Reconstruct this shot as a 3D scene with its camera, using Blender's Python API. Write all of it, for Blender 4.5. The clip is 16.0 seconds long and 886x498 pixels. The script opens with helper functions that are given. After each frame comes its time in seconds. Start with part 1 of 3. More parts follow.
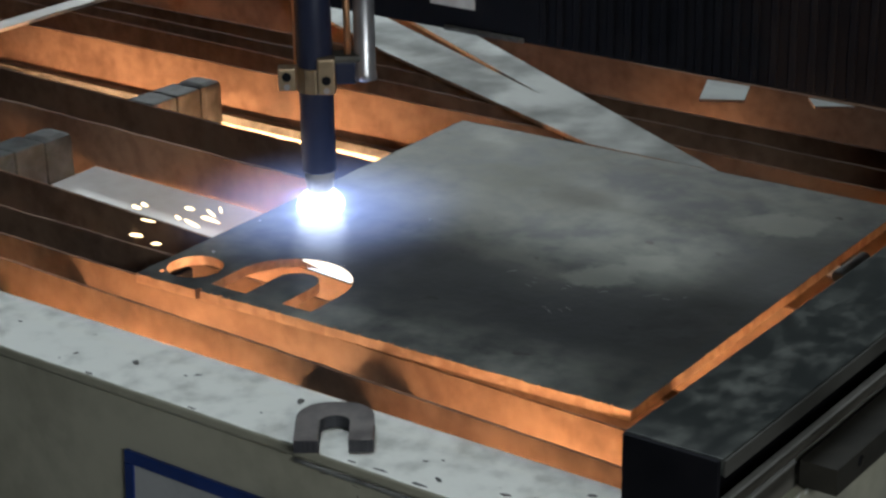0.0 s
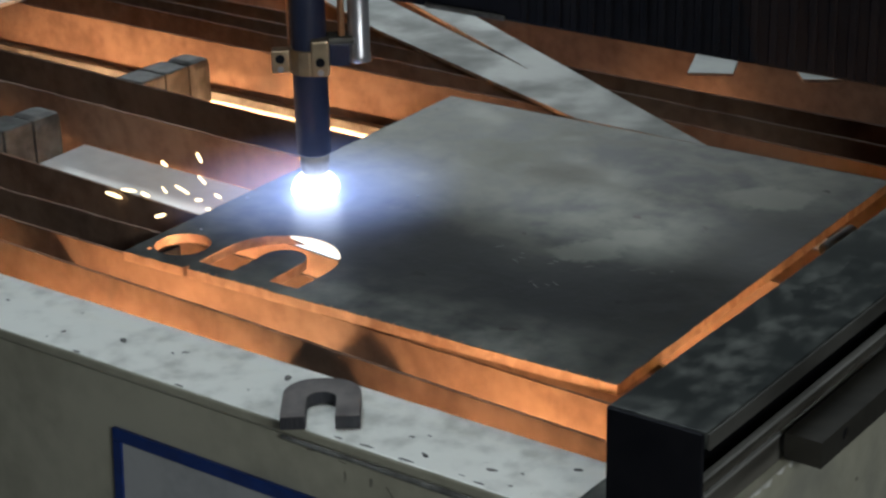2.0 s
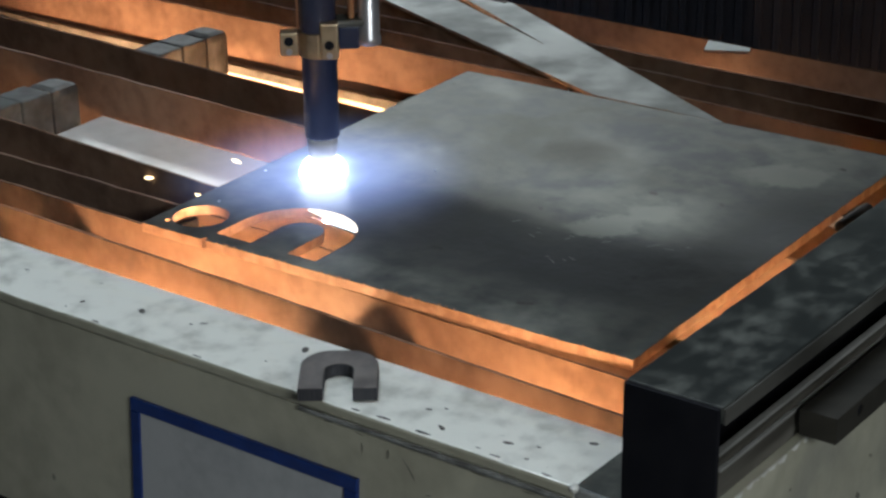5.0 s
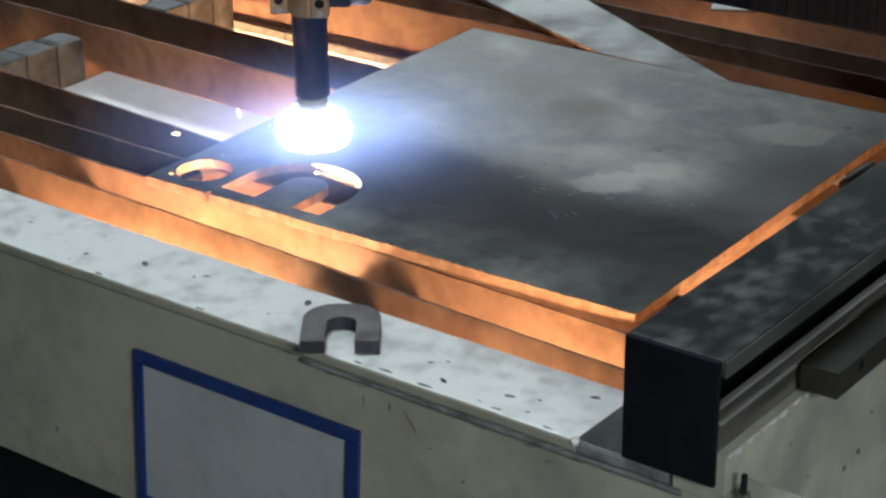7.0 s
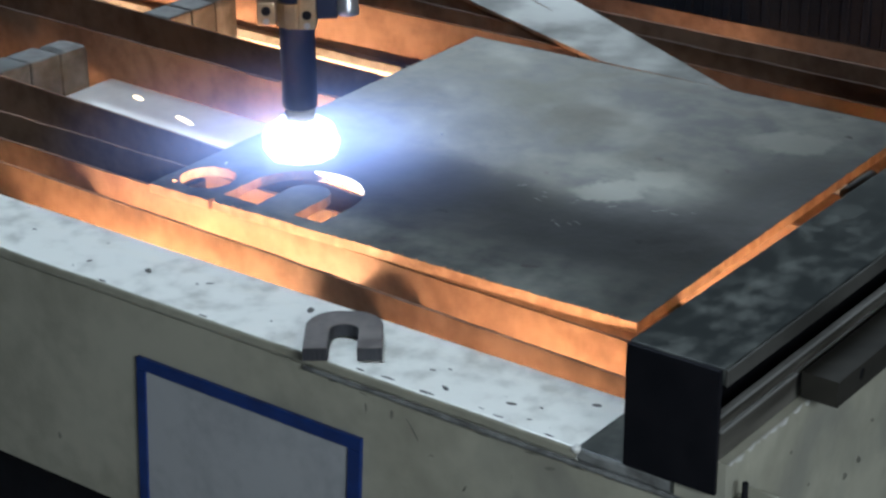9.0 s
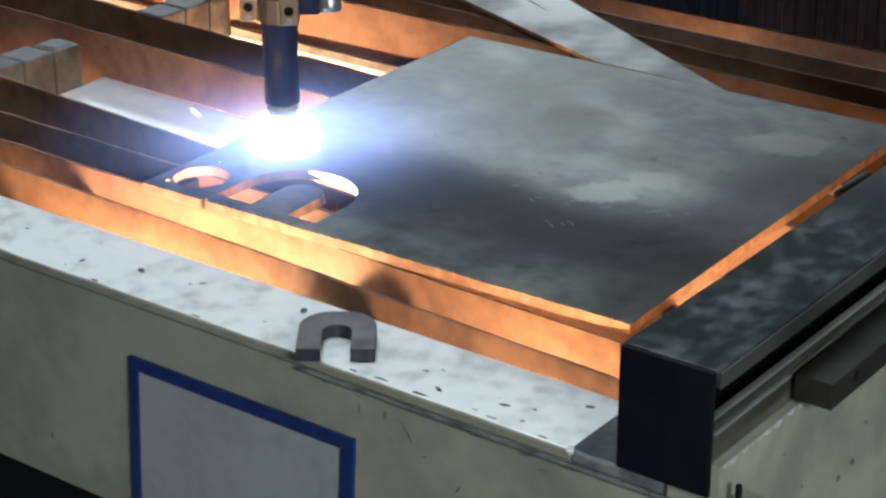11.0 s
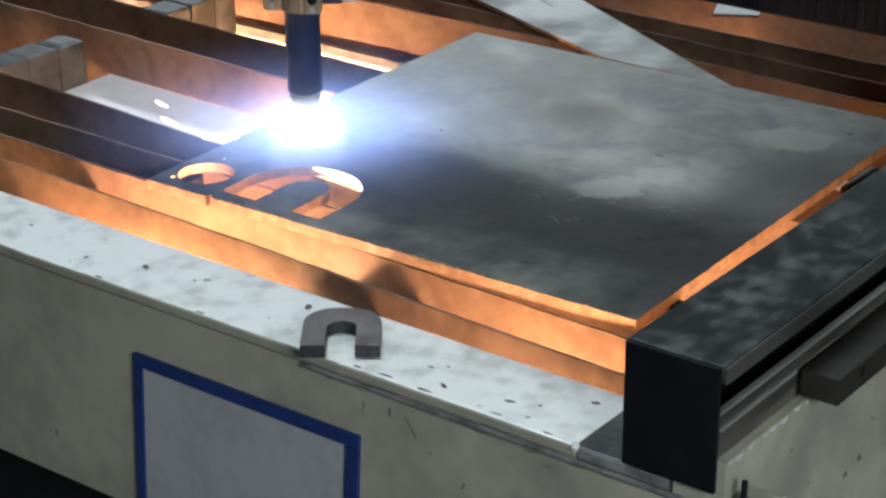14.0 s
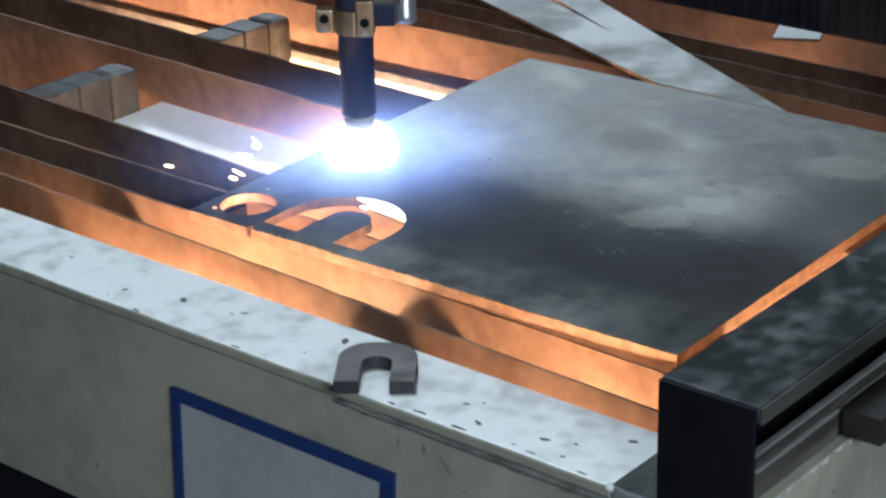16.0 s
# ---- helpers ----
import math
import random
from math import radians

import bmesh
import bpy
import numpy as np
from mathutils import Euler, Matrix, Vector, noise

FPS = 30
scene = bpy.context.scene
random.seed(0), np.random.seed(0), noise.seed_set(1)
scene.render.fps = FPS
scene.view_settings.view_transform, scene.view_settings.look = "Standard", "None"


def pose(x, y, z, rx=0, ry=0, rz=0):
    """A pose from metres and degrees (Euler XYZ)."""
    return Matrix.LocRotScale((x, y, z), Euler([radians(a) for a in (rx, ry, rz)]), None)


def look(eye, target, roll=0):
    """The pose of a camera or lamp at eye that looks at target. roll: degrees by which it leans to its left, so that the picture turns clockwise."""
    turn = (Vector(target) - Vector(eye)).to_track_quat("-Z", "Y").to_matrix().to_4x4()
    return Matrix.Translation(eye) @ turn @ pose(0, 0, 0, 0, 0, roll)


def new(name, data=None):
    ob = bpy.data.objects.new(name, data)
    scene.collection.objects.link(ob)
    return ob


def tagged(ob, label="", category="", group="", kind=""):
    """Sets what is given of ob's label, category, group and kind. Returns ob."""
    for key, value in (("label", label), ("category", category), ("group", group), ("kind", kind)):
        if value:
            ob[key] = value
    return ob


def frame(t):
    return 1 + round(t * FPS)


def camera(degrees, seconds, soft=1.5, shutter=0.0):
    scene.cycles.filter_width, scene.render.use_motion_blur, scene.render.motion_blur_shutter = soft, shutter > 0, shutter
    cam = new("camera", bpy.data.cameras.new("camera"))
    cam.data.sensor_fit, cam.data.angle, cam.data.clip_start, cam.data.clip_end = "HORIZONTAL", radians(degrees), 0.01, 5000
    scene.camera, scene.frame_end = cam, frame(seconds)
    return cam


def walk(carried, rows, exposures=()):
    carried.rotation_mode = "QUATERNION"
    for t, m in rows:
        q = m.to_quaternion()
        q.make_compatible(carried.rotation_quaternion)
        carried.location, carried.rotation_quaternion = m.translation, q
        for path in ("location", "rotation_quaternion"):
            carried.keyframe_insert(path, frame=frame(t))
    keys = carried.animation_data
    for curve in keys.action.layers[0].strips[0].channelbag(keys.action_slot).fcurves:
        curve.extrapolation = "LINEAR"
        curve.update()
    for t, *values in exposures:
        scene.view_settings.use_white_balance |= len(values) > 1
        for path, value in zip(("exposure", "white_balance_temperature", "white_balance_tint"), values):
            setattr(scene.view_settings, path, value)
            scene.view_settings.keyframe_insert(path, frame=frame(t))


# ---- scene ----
cam = camera(24.52, 16.0, 2.6)


def view(x, y, z, yaw, pitch, roll):
    return pose(x, y, z, 90 + pitch, 0, yaw) @ pose(0, 0, 0, 0, 0, roll)


PATH = [
    (0.0, 1.4486, -1.4022, 0.8145, 36.676, -21.726, -0.965),
    (0.5, 1.4527, -1.3987, 0.8151, 36.038, -22.078, -1.020),
    (1.0, 1.4571, -1.3967, 0.8132, 36.078, -22.165, -0.847),
    (1.5, 1.4600, -1.3942, 0.8122, 36.563, -22.267, -1.308),
    (2.0, 1.4586, -1.3961, 0.8144, 36.640, -22.400, -1.358),
    (2.5, 1.4550, -1.3984, 0.8151, 36.502, -22.470, -1.239),
    (3.0, 1.4542, -1.4001, 0.8112, 36.535, -22.614, -1.014),
    (3.5, 1.4523, -1.4007, 0.8120, 36.483, -22.776, -0.860),
    (4.0, 1.4537, -1.4033, 0.8173, 36.817, -22.898, -1.034),
    (6.5, 1.4628, -1.4111, 0.8102, 37.076, -23.623, -0.754),
    (7.0, 1.4637, -1.4097, 0.8065, 37.178, -24.033, -0.636),
    (7.5, 1.4609, -1.4109, 0.8089, 37.091, -24.161, -0.356),
    (8.0, 1.4659, -1.4086, 0.8091, 37.286, -23.851, -0.650),
    (8.5, 1.4657, -1.4103, 0.8096, 37.199, -23.985, -0.506),
    (9.0, 1.4665, -1.4154, 0.8104, 37.207, -23.841, -0.507),
    (11.5, 1.4615, -1.4091, 0.8119, 36.997, -23.928, -0.248),
    (12.0, 1.4573, -1.4055, 0.8082, 37.009, -23.890, -0.212),
    (12.5, 1.4524, -1.4034, 0.8070, 36.718, -23.917, -0.055),
    (13.0, 1.4522, -1.4046, 0.8065, 36.685, -24.002, -0.097),
    (13.5, 1.4566, -1.4042, 0.8067, 36.835, -24.168, -0.195),
    (14.0, 1.4634, -1.4057, 0.8069, 37.272, -23.958, -0.482),
    (14.5, 1.4643, -1.4076, 0.8126, 37.168, -23.919, -0.577),
    (15.0, 1.4673, -1.4079, 0.8114, 37.063, -23.603, -0.146),
    (15.5, 1.4762, -1.3921, 0.8110, 37.645, -23.540, -0.842),
    (16.0, 1.4797, -1.3441, 0.8044, 40.118, -23.403, -1.686),
]
walk(cam, [(t, view(*p)) for t, *p in PATH],
     exposures=[(0.0, -0.04, 5700, 10), (4.2, 0.06, 5650, 10), (6.5, 0.4, 5600, 10), (8.0, 0.5, 5350, 10), (9.0, 0.48, 5250, 10), (11.5, 0.7, 5500, 10),
                (14.0, 0.66, 5500, 10), (16.0, 0.66, 5150, 10)])

# ---------------------------------------------------------------- light
world = bpy.data.worlds.new("workshop_air")
scene.world = world
world.use_nodes = True
world.node_tree.nodes["Background"].inputs[0].default_value = (0.55, 0.62, 0.7, 1)
world.node_tree.nodes["Background"].inputs[1].default_value = 0.02


def area_lamp(x, y, z, sx, sy, watts, colour, aim=None):
    d = bpy.data.lights.new("area_lamp_light", "AREA")
    d.shape, d.size, d.size_y, d.energy, d.color = "RECTANGLE", sx, sy, watts, colour
    ob = new("area_lamp_light", d)
    ob.matrix_world = look((x, y, z), aim or (x, y + 0.001, 0))
    return ob


area_lamp(-0.3, 0.15, 3.1, 1.2, 0.5, 50, (0.96, 1.0, 0.96))
# Fill lamp near the camera, added to brighten upright faces.
area_lamp(2.6, -1.5, 1.1, 0.9, 0.4, 29, (1.0, 0.975, 0.86), (0.4, 0, -0.1))
# Added lamp by the unseen north wall, for the plate's bright reflection.
area_lamp(-4.6, 4.9, 3.0, 4.5, 1.4, 150, (1.0, 1.0, 0.91))


# ---------------------------------------------------------------- materials
def mat(name, base, rough=0.5, metal=0.0, var=None, scale=8.0, scale2=60.0, bump=0.0, bscale=80.0, rvar=0.0, mix=0.7,
        sharp=(0.35, 0.65), stretch=(1, 1, 1), spec=0.5, speck=None, speck_scale=30.0, speck_at=0.72, patch=None, patch_scale=6.0, patch_at=0.58, patch_soft=0.05):
    """A surface whose colour wanders between base and var at two scales, with its own gloss, relief and specks."""
    m = bpy.data.materials.new(name)
    m.use_nodes = True
    nt = m.node_tree
    n, l = nt.nodes, nt.links
    b = n["Principled BSDF"]
    b.inputs["Metallic"].default_value = metal
    b.inputs["Specular IOR Level"].default_value = spec
    tc = n.new("ShaderNodeTexCoord")
    mp = n.new("ShaderNodeMapping")
    mp.inputs["Scale"].default_value = stretch
    l.new(tc.outputs["Object"], mp.inputs[0])
    big = n.new("ShaderNodeTexNoise")
    big.inputs["Scale"].default_value, big.inputs["Detail"].default_value, big.inputs["Distortion"].default_value = scale, 6, 0.6
    fine = n.new("ShaderNodeTexNoise")
    fine.inputs["Scale"].default_value, fine.inputs["Detail"].default_value = scale2, 4
    l.new(mp.outputs[0], big.inputs[0])
    l.new(mp.outputs[0], fine.inputs[0])
    add = n.new("ShaderNodeMath")
    add.operation = "MULTIPLY_ADD"
    l.new(fine.outputs[0], add.inputs[0])
    add.inputs[1].default_value = 1 - mix
    mul = n.new("ShaderNodeMath")
    mul.operation = "MULTIPLY"
    l.new(big.outputs[0], mul.inputs[0])
    mul.inputs[1].default_value = mix
    l.new(mul.outputs[0], add.inputs[2])
    ramp = n.new("ShaderNodeMapRange")
    ramp.inputs[1].default_value, ramp.inputs[2].default_value = sharp
    ramp.interpolation_type = "SMOOTHSTEP"
    l.new(add.outputs[0], ramp.inputs[0])
    col = n.new("ShaderNodeMix")
    col.data_type = "RGBA"
    col.inputs[6].default_value = (*base, 1)
    col.inputs[7].default_value = (*(var or [c * 0.8 for c in base]), 1)
    l.new(ramp.outputs[0], col.inputs[0])
    out = col.outputs[2]
    if patch:
        pn = n.new("ShaderNodeTexNoise")
        pn.inputs["Scale"].default_value, pn.inputs["Detail"].default_value, pn.inputs["Distortion"].default_value = patch_scale, 7, 0.2
        l.new(tc.outputs["Object"], pn.inputs[0])
        pr = n.new("ShaderNodeMapRange")
        pr.inputs[1].default_value, pr.inputs[2].default_value, pr.inputs[4].default_value = patch_at, patch_at + patch_soft, 0.65
        l.new(pn.outputs[0], pr.inputs[0])
        pm = n.new("ShaderNodeMix")
        pm.data_type = "RGBA"
        l.new(pr.outputs[0], pm.inputs[0])
        l.new(out, pm.inputs[6])
        pm.inputs[7].default_value = (*patch, 1)
        out = pm.outputs[2]
    if speck:
        sp = n.new("ShaderNodeTexNoise")
        sp.inputs["Scale"].default_value, sp.inputs["Detail"].default_value = speck_scale, 3
        l.new(tc.outputs["Object"], sp.inputs[0])
        sr = n.new("ShaderNodeMapRange")
        sr.inputs[1].default_value, sr.inputs[2].default_value = speck_at, speck_at + 0.03
        l.new(sp.outputs[0], sr.inputs[0])
        c2 = n.new("ShaderNodeMix")
        c2.data_type = "RGBA"
        l.new(sr.outputs[0], c2.inputs[0])
        l.new(out, c2.inputs[6])
        c2.inputs[7].default_value = (*speck, 1)
        out = c2.outputs[2]
    l.new(out, b.inputs["Base Color"])
    rr = n.new("ShaderNodeMapRange")
    rr.inputs[3].default_value, rr.inputs[4].default_value = rough - rvar, rough + rvar
    l.new(ramp.outputs[0], rr.inputs[0])
    l.new(rr.outputs[0], b.inputs["Roughness"])
    if bump:
        bn = n.new("ShaderNodeTexNoise")
        bn.inputs["Scale"].default_value, bn.inputs["Detail"].default_value = bscale, 5
        l.new(mp.outputs[0], bn.inputs[0])
        bp = n.new("ShaderNodeBump")
        bp.inputs["Strength"].default_value, bp.inputs["Distance"].default_value = bump, 0.002
        l.new(bn.outputs[0], bp.inputs["Height"])
        l.new(bp.outputs[0], b.inputs["Normal"])
    return m


def marks(m, spots, colour, strength, wander=0.05, scale=9.0, soft=0.3):
    """Ragged patches, worn, scorched or painted-in reflection: (x, y, half length, half width, turn) on the surface."""
    n, l = m.node_tree.nodes, m.node_tree.links
    b = n["Principled BSDF"]
    tc = n.new("ShaderNodeTexCoord")
    nz = n.new("ShaderNodeTexNoise")
    nz.inputs["Scale"].default_value, nz.inputs["Detail"].default_value, nz.inputs["Roughness"].default_value = scale, 8, 0.62
    l.new(tc.outputs["Object"], nz.inputs[0])
    off = n.new("ShaderNodeVectorMath")
    off.operation = "MULTIPLY_ADD"
    l.new(nz.outputs["Color"], off.inputs[0])
    off.inputs[1].default_value = (wander * 2,) * 3
    off.inputs[2].default_value = (-wander,) * 3
    at = n.new("ShaderNodeVectorMath")
    l.new(tc.outputs["Object"], at.inputs[0])
    l.new(off.outputs[0], at.inputs[1])
    for x, y, rx, ry, turn in spots:
        mp = n.new("ShaderNodeMapping")
        mp.vector_type = "TEXTURE"
        mp.inputs["Location"].default_value = (x, y, 0)
        mp.inputs["Rotation"].default_value = (0, 0, radians(turn))
        mp.inputs["Scale"].default_value = (rx, ry, 10)
        l.new(at.outputs[0], mp.inputs[0])
        ln = n.new("ShaderNodeVectorMath")
        ln.operation = "LENGTH"
        l.new(mp.outputs[0], ln.inputs[0])
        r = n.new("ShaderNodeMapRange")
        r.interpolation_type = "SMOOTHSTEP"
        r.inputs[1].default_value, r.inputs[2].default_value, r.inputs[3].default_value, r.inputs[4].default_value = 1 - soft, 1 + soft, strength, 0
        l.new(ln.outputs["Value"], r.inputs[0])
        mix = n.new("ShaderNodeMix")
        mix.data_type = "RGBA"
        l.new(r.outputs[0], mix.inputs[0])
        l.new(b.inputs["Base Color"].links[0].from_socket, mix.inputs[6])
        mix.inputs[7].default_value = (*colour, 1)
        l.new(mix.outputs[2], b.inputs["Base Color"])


def glow(name, colour, strength, sampled=True):
    m = bpy.data.materials.new(name)
    m.use_nodes = True
    nt = m.node_tree
    nt.nodes.remove(nt.nodes["Principled BSDF"])
    e = nt.nodes.new("ShaderNodeEmission")
    e.inputs[0].default_value, e.inputs[1].default_value = (*colour, 1), strength
    nt.links.new(e.outputs[0], nt.nodes["Material Output"].inputs[0])
    if not sampled:
        m.cycles.emission_sampling = "NONE"
    return m


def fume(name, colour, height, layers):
    """Arc glare and lit fume put into emission, strongest at the arc, thinning outwards."""
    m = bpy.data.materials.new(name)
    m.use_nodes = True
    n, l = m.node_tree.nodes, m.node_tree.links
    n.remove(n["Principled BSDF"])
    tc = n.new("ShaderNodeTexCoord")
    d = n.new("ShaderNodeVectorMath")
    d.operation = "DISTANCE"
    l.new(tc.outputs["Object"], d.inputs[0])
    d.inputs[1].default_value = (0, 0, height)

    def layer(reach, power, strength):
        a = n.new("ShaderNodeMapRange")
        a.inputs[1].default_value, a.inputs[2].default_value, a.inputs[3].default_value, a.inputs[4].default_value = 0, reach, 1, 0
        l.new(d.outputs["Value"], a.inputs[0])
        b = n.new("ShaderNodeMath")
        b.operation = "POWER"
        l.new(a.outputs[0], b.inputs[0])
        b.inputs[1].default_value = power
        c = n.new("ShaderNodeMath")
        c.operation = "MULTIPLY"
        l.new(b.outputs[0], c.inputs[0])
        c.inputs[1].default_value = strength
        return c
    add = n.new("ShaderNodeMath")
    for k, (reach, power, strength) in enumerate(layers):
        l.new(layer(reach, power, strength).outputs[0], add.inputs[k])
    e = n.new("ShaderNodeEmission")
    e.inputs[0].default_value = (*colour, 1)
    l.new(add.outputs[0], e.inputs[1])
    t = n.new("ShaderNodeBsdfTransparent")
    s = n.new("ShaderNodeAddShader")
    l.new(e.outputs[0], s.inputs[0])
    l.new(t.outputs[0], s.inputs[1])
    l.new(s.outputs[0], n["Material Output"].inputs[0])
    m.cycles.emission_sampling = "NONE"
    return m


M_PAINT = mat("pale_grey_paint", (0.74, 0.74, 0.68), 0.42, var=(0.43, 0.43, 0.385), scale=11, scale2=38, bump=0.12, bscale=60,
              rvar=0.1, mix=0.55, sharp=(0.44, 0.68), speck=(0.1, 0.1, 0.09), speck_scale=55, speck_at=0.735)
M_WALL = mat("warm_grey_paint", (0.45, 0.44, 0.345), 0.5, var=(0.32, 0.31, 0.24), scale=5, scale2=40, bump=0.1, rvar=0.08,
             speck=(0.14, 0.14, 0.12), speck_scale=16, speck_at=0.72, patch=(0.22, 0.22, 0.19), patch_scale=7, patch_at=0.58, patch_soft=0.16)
M_LABEL = mat("lilac_grey_panel", (0.45, 0.465, 0.475), 0.45, var=(0.34, 0.352, 0.365), scale=14, scale2=70, sharp=(0.4, 0.75))
M_BLUE = mat("blue_enamel", (0.012, 0.04, 0.2), 0.4, var=(0.01, 0.028, 0.14), scale=20)
M_BLACK = mat("black_paint", (0.005, 0.0055, 0.008), 0.6, var=(0.009, 0.009, 0.012), scale=12, bump=0.05, rvar=0.1, spec=0.15)
M_COVER = mat("dusty_black_cover", (0.021, 0.024, 0.023), 0.48, var=(0.11, 0.115, 0.102), spec=0.3, scale=9, scale2=60, rvar=0.12, mix=0.55,
              sharp=(0.45, 0.72), bump=0.05, stretch=(1, 0.7, 1))
M_PLATE = mat("mill_scale_steel", (0.052, 0.055, 0.058), 0.52, metal=0.9, var=(0.255, 0.256, 0.222), scale=7, scale2=38, bump=0.16,
              bscale=90, rvar=0.09, mix=0.58, sharp=(0.34, 0.7), speck=(0.085, 0.076, 0.066), speck_scale=28, speck_at=0.70, patch=(0.25, 0.252, 0.218), patch_scale=10, patch_at=0.5, patch_soft=0.2)
# Scorch near the cut; gantry's dark reflection painted over the middle and right edge.
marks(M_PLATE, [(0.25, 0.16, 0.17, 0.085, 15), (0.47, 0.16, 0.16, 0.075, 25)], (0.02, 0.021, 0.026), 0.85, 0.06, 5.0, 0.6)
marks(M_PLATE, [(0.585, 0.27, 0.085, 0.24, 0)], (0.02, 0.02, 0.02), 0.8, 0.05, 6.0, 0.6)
marks(M_PLATE, [(0.415, 0.262, 0.04, 0.026, 25), (0.435, 0.32, 0.028, 0.035, 0), (0.51, 0.50, 0.05, 0.035, 30)],
      (0.3, 0.302, 0.262), 0.55, 0.05, 20.0, 0.25)
marks(M_PLATE, [(0.31, 0.25, 0.085, 0.016, -12)], (0.2, 0.19, 0.165), 0.4, 0.05, 16.0, 0.7)
marks(M_PLATE, [(0.30, 0.57, 0.05, 0.012, 10), (0.42, 0.56, 0.04, 0.01, -5), (0.28, 0.44, 0.05, 0.03, 60)], (0.1, 0.088, 0.072), 0.4, 0.05, 16.0, 0.6)
M_CUT = mat("rusty_cut_edge", (0.36, 0.24, 0.16), 0.6, metal=0.2, var=(0.24, 0.145, 0.09), scale=60, bump=0.5, bscale=200)
M_SLAT = mat("rusty_slat", (0.19, 0.125, 0.085), 0.75, metal=0.0, var=(0.1, 0.062, 0.043), scale=9, scale2=55, bump=0.25,
             bscale=60, rvar=0.1, mix=0.65, sharp=(0.36, 0.7), spec=0.15, patch=(0.06, 0.045, 0.04), patch_scale=5, patch_at=0.6, patch_soft=0.1)
M_BAR = mat("sooty_bar", (0.1, 0.104, 0.1), 0.55, metal=0.3, var=(0.04, 0.037, 0.034), scale=25, bump=0.3)
# Orange light on the floor is partly put into this warm tan.
M_FLOOR = mat("warm_tan_tank_floor", (0.52, 0.42, 0.32), 0.5, var=(0.4, 0.31, 0.22), scale=6, scale2=50, bump=0.4)
M_SCRAP = mat("grey_scrap_sheet", (0.29, 0.3, 0.28), 0.5, metal=0.4, var=(0.19, 0.198, 0.185), scale=7, scale2=40, bump=0.08, rvar=0.1)
M_SHEET = mat("pale_zinc_sheet", (0.62, 0.61, 0.58), 0.4, metal=0.3, var=(0.5, 0.48, 0.45), scale=5, scale2=40, rvar=0.08)
M_SHIM = mat("grey_brown_cut_steel", (0.125, 0.112, 0.105), 0.5, metal=0.45, var=(0.21, 0.19, 0.175), scale=30, scale2=120, bump=0.2, rvar=0.1)
# Torch-cut texture; shade on the shoe's upright faces is put into the dark colour.
M_SHIM_SHADE = mat("shaded_torch_cut_face", (0.045, 0.046, 0.055), 0.55, metal=0.4, var=(0.065, 0.064, 0.07), scale=60, bump=0.4, stretch=(3, 3, 0.4), bscale=150)
M_CHALK = mat("pale_scratch", (0.2, 0.205, 0.2), 0.5, metal=0.5, var=(0.13, 0.135, 0.13), scale=90)
M_BEAD = mat("dirty_bead", (0.1, 0.1, 0.095), 0.5, var=(0.26, 0.27, 0.26), scale=25, scale2=120, bump=0.4)
M_RAIL = mat("worn_rail_steel", (0.036, 0.032, 0.025), 0.5, metal=0.2, var=(0.15, 0.143, 0.122), scale=14, scale2=50, rvar=0.1, bump=0.15, stretch=(1, 0.25, 1.5))
M_EDGE = mat("scuffed_rail_edge", (0.07, 0.07, 0.062), 0.4, metal=0.3, var=(0.34, 0.34, 0.32), scale=16, scale2=60, rvar=0.1, bump=0.1, stretch=(1, 0.2, 1))
M_FLANGE = mat("scuffed_flange", (0.035, 0.034, 0.03), 0.5, var=(0.08, 0.078, 0.07), scale=20, stretch=(1, 0.3, 1), spec=0.3)
M_RACK = mat("brown_grey_rack_bar", (0.02, 0.0185, 0.0145), 0.55, metal=0.2, var=(0.036, 0.033, 0.026), scale=18, bump=0.15)
M_CHIP = mat("bare_chipped_steel", (0.05, 0.05, 0.045), 0.6, var=(0.1, 0.09, 0.08), scale=80)
M_SMEAR = mat("oily_smear", (0.15, 0.148, 0.12), 0.5, var=(0.24, 0.235, 0.19), scale=60)
M_PRIMER = mat("flaked_white_edge", (0.72, 0.72, 0.68), 0.5, var=(0.5, 0.5, 0.46), scale=40)
M_TORCH = mat("dark_blue_black_sleeve", (0.018, 0.024, 0.055), 0.4, var=(0.024, 0.03, 0.065), scale=20, bump=0.04)
M_BRASS = mat("dull_brass", (0.55, 0.43, 0.28), 0.4, metal=0.8, var=(0.4, 0.31, 0.2), scale=40, bump=0.08)
M_COPPER = mat("copper_rod", (0.62, 0.33, 0.17), 0.35, metal=0.8, var=(0.5, 0.26, 0.13), scale=30)
# Near-white base carries the arc's glare on the cap.
M_NOZZLE = mat("glare_pale_shield_cap", (0.8, 0.8, 0.84), 0.5, var=(0.66, 0.66, 0.7), scale=60)
M_CHROME = mat("polished_steel", (0.6, 0.6, 0.62), 0.34, metal=0.75, var=(0.48, 0.48, 0.5), scale=30)
M_DARK = mat("near_black_enclosure", (0.035, 0.037, 0.04), 0.8, var=(0.02, 0.021, 0.024), scale=2, bump=0.2)
M_PALE = mat("pale_reflector_paint", (0.72, 0.73, 0.7), 0.7, var=(0.6, 0.61, 0.58), scale=1.5, scale2=12, bump=0.1)
M_CONCRETE = mat("grey_concrete", (0.16, 0.155, 0.15), 0.8, var=(0.1, 0.1, 0.095), scale=3, scale2=30, bump=0.3)
M_ARC = glow("plasma_white", (0.86, 0.9, 1.0), 8.5)
M_ARC_HALO = fume("arc_halo", (0.46, 0.57, 1.0), 0.012, ((0.055, 2.4, 3.6), (0.19, 2.0, 0.6)))
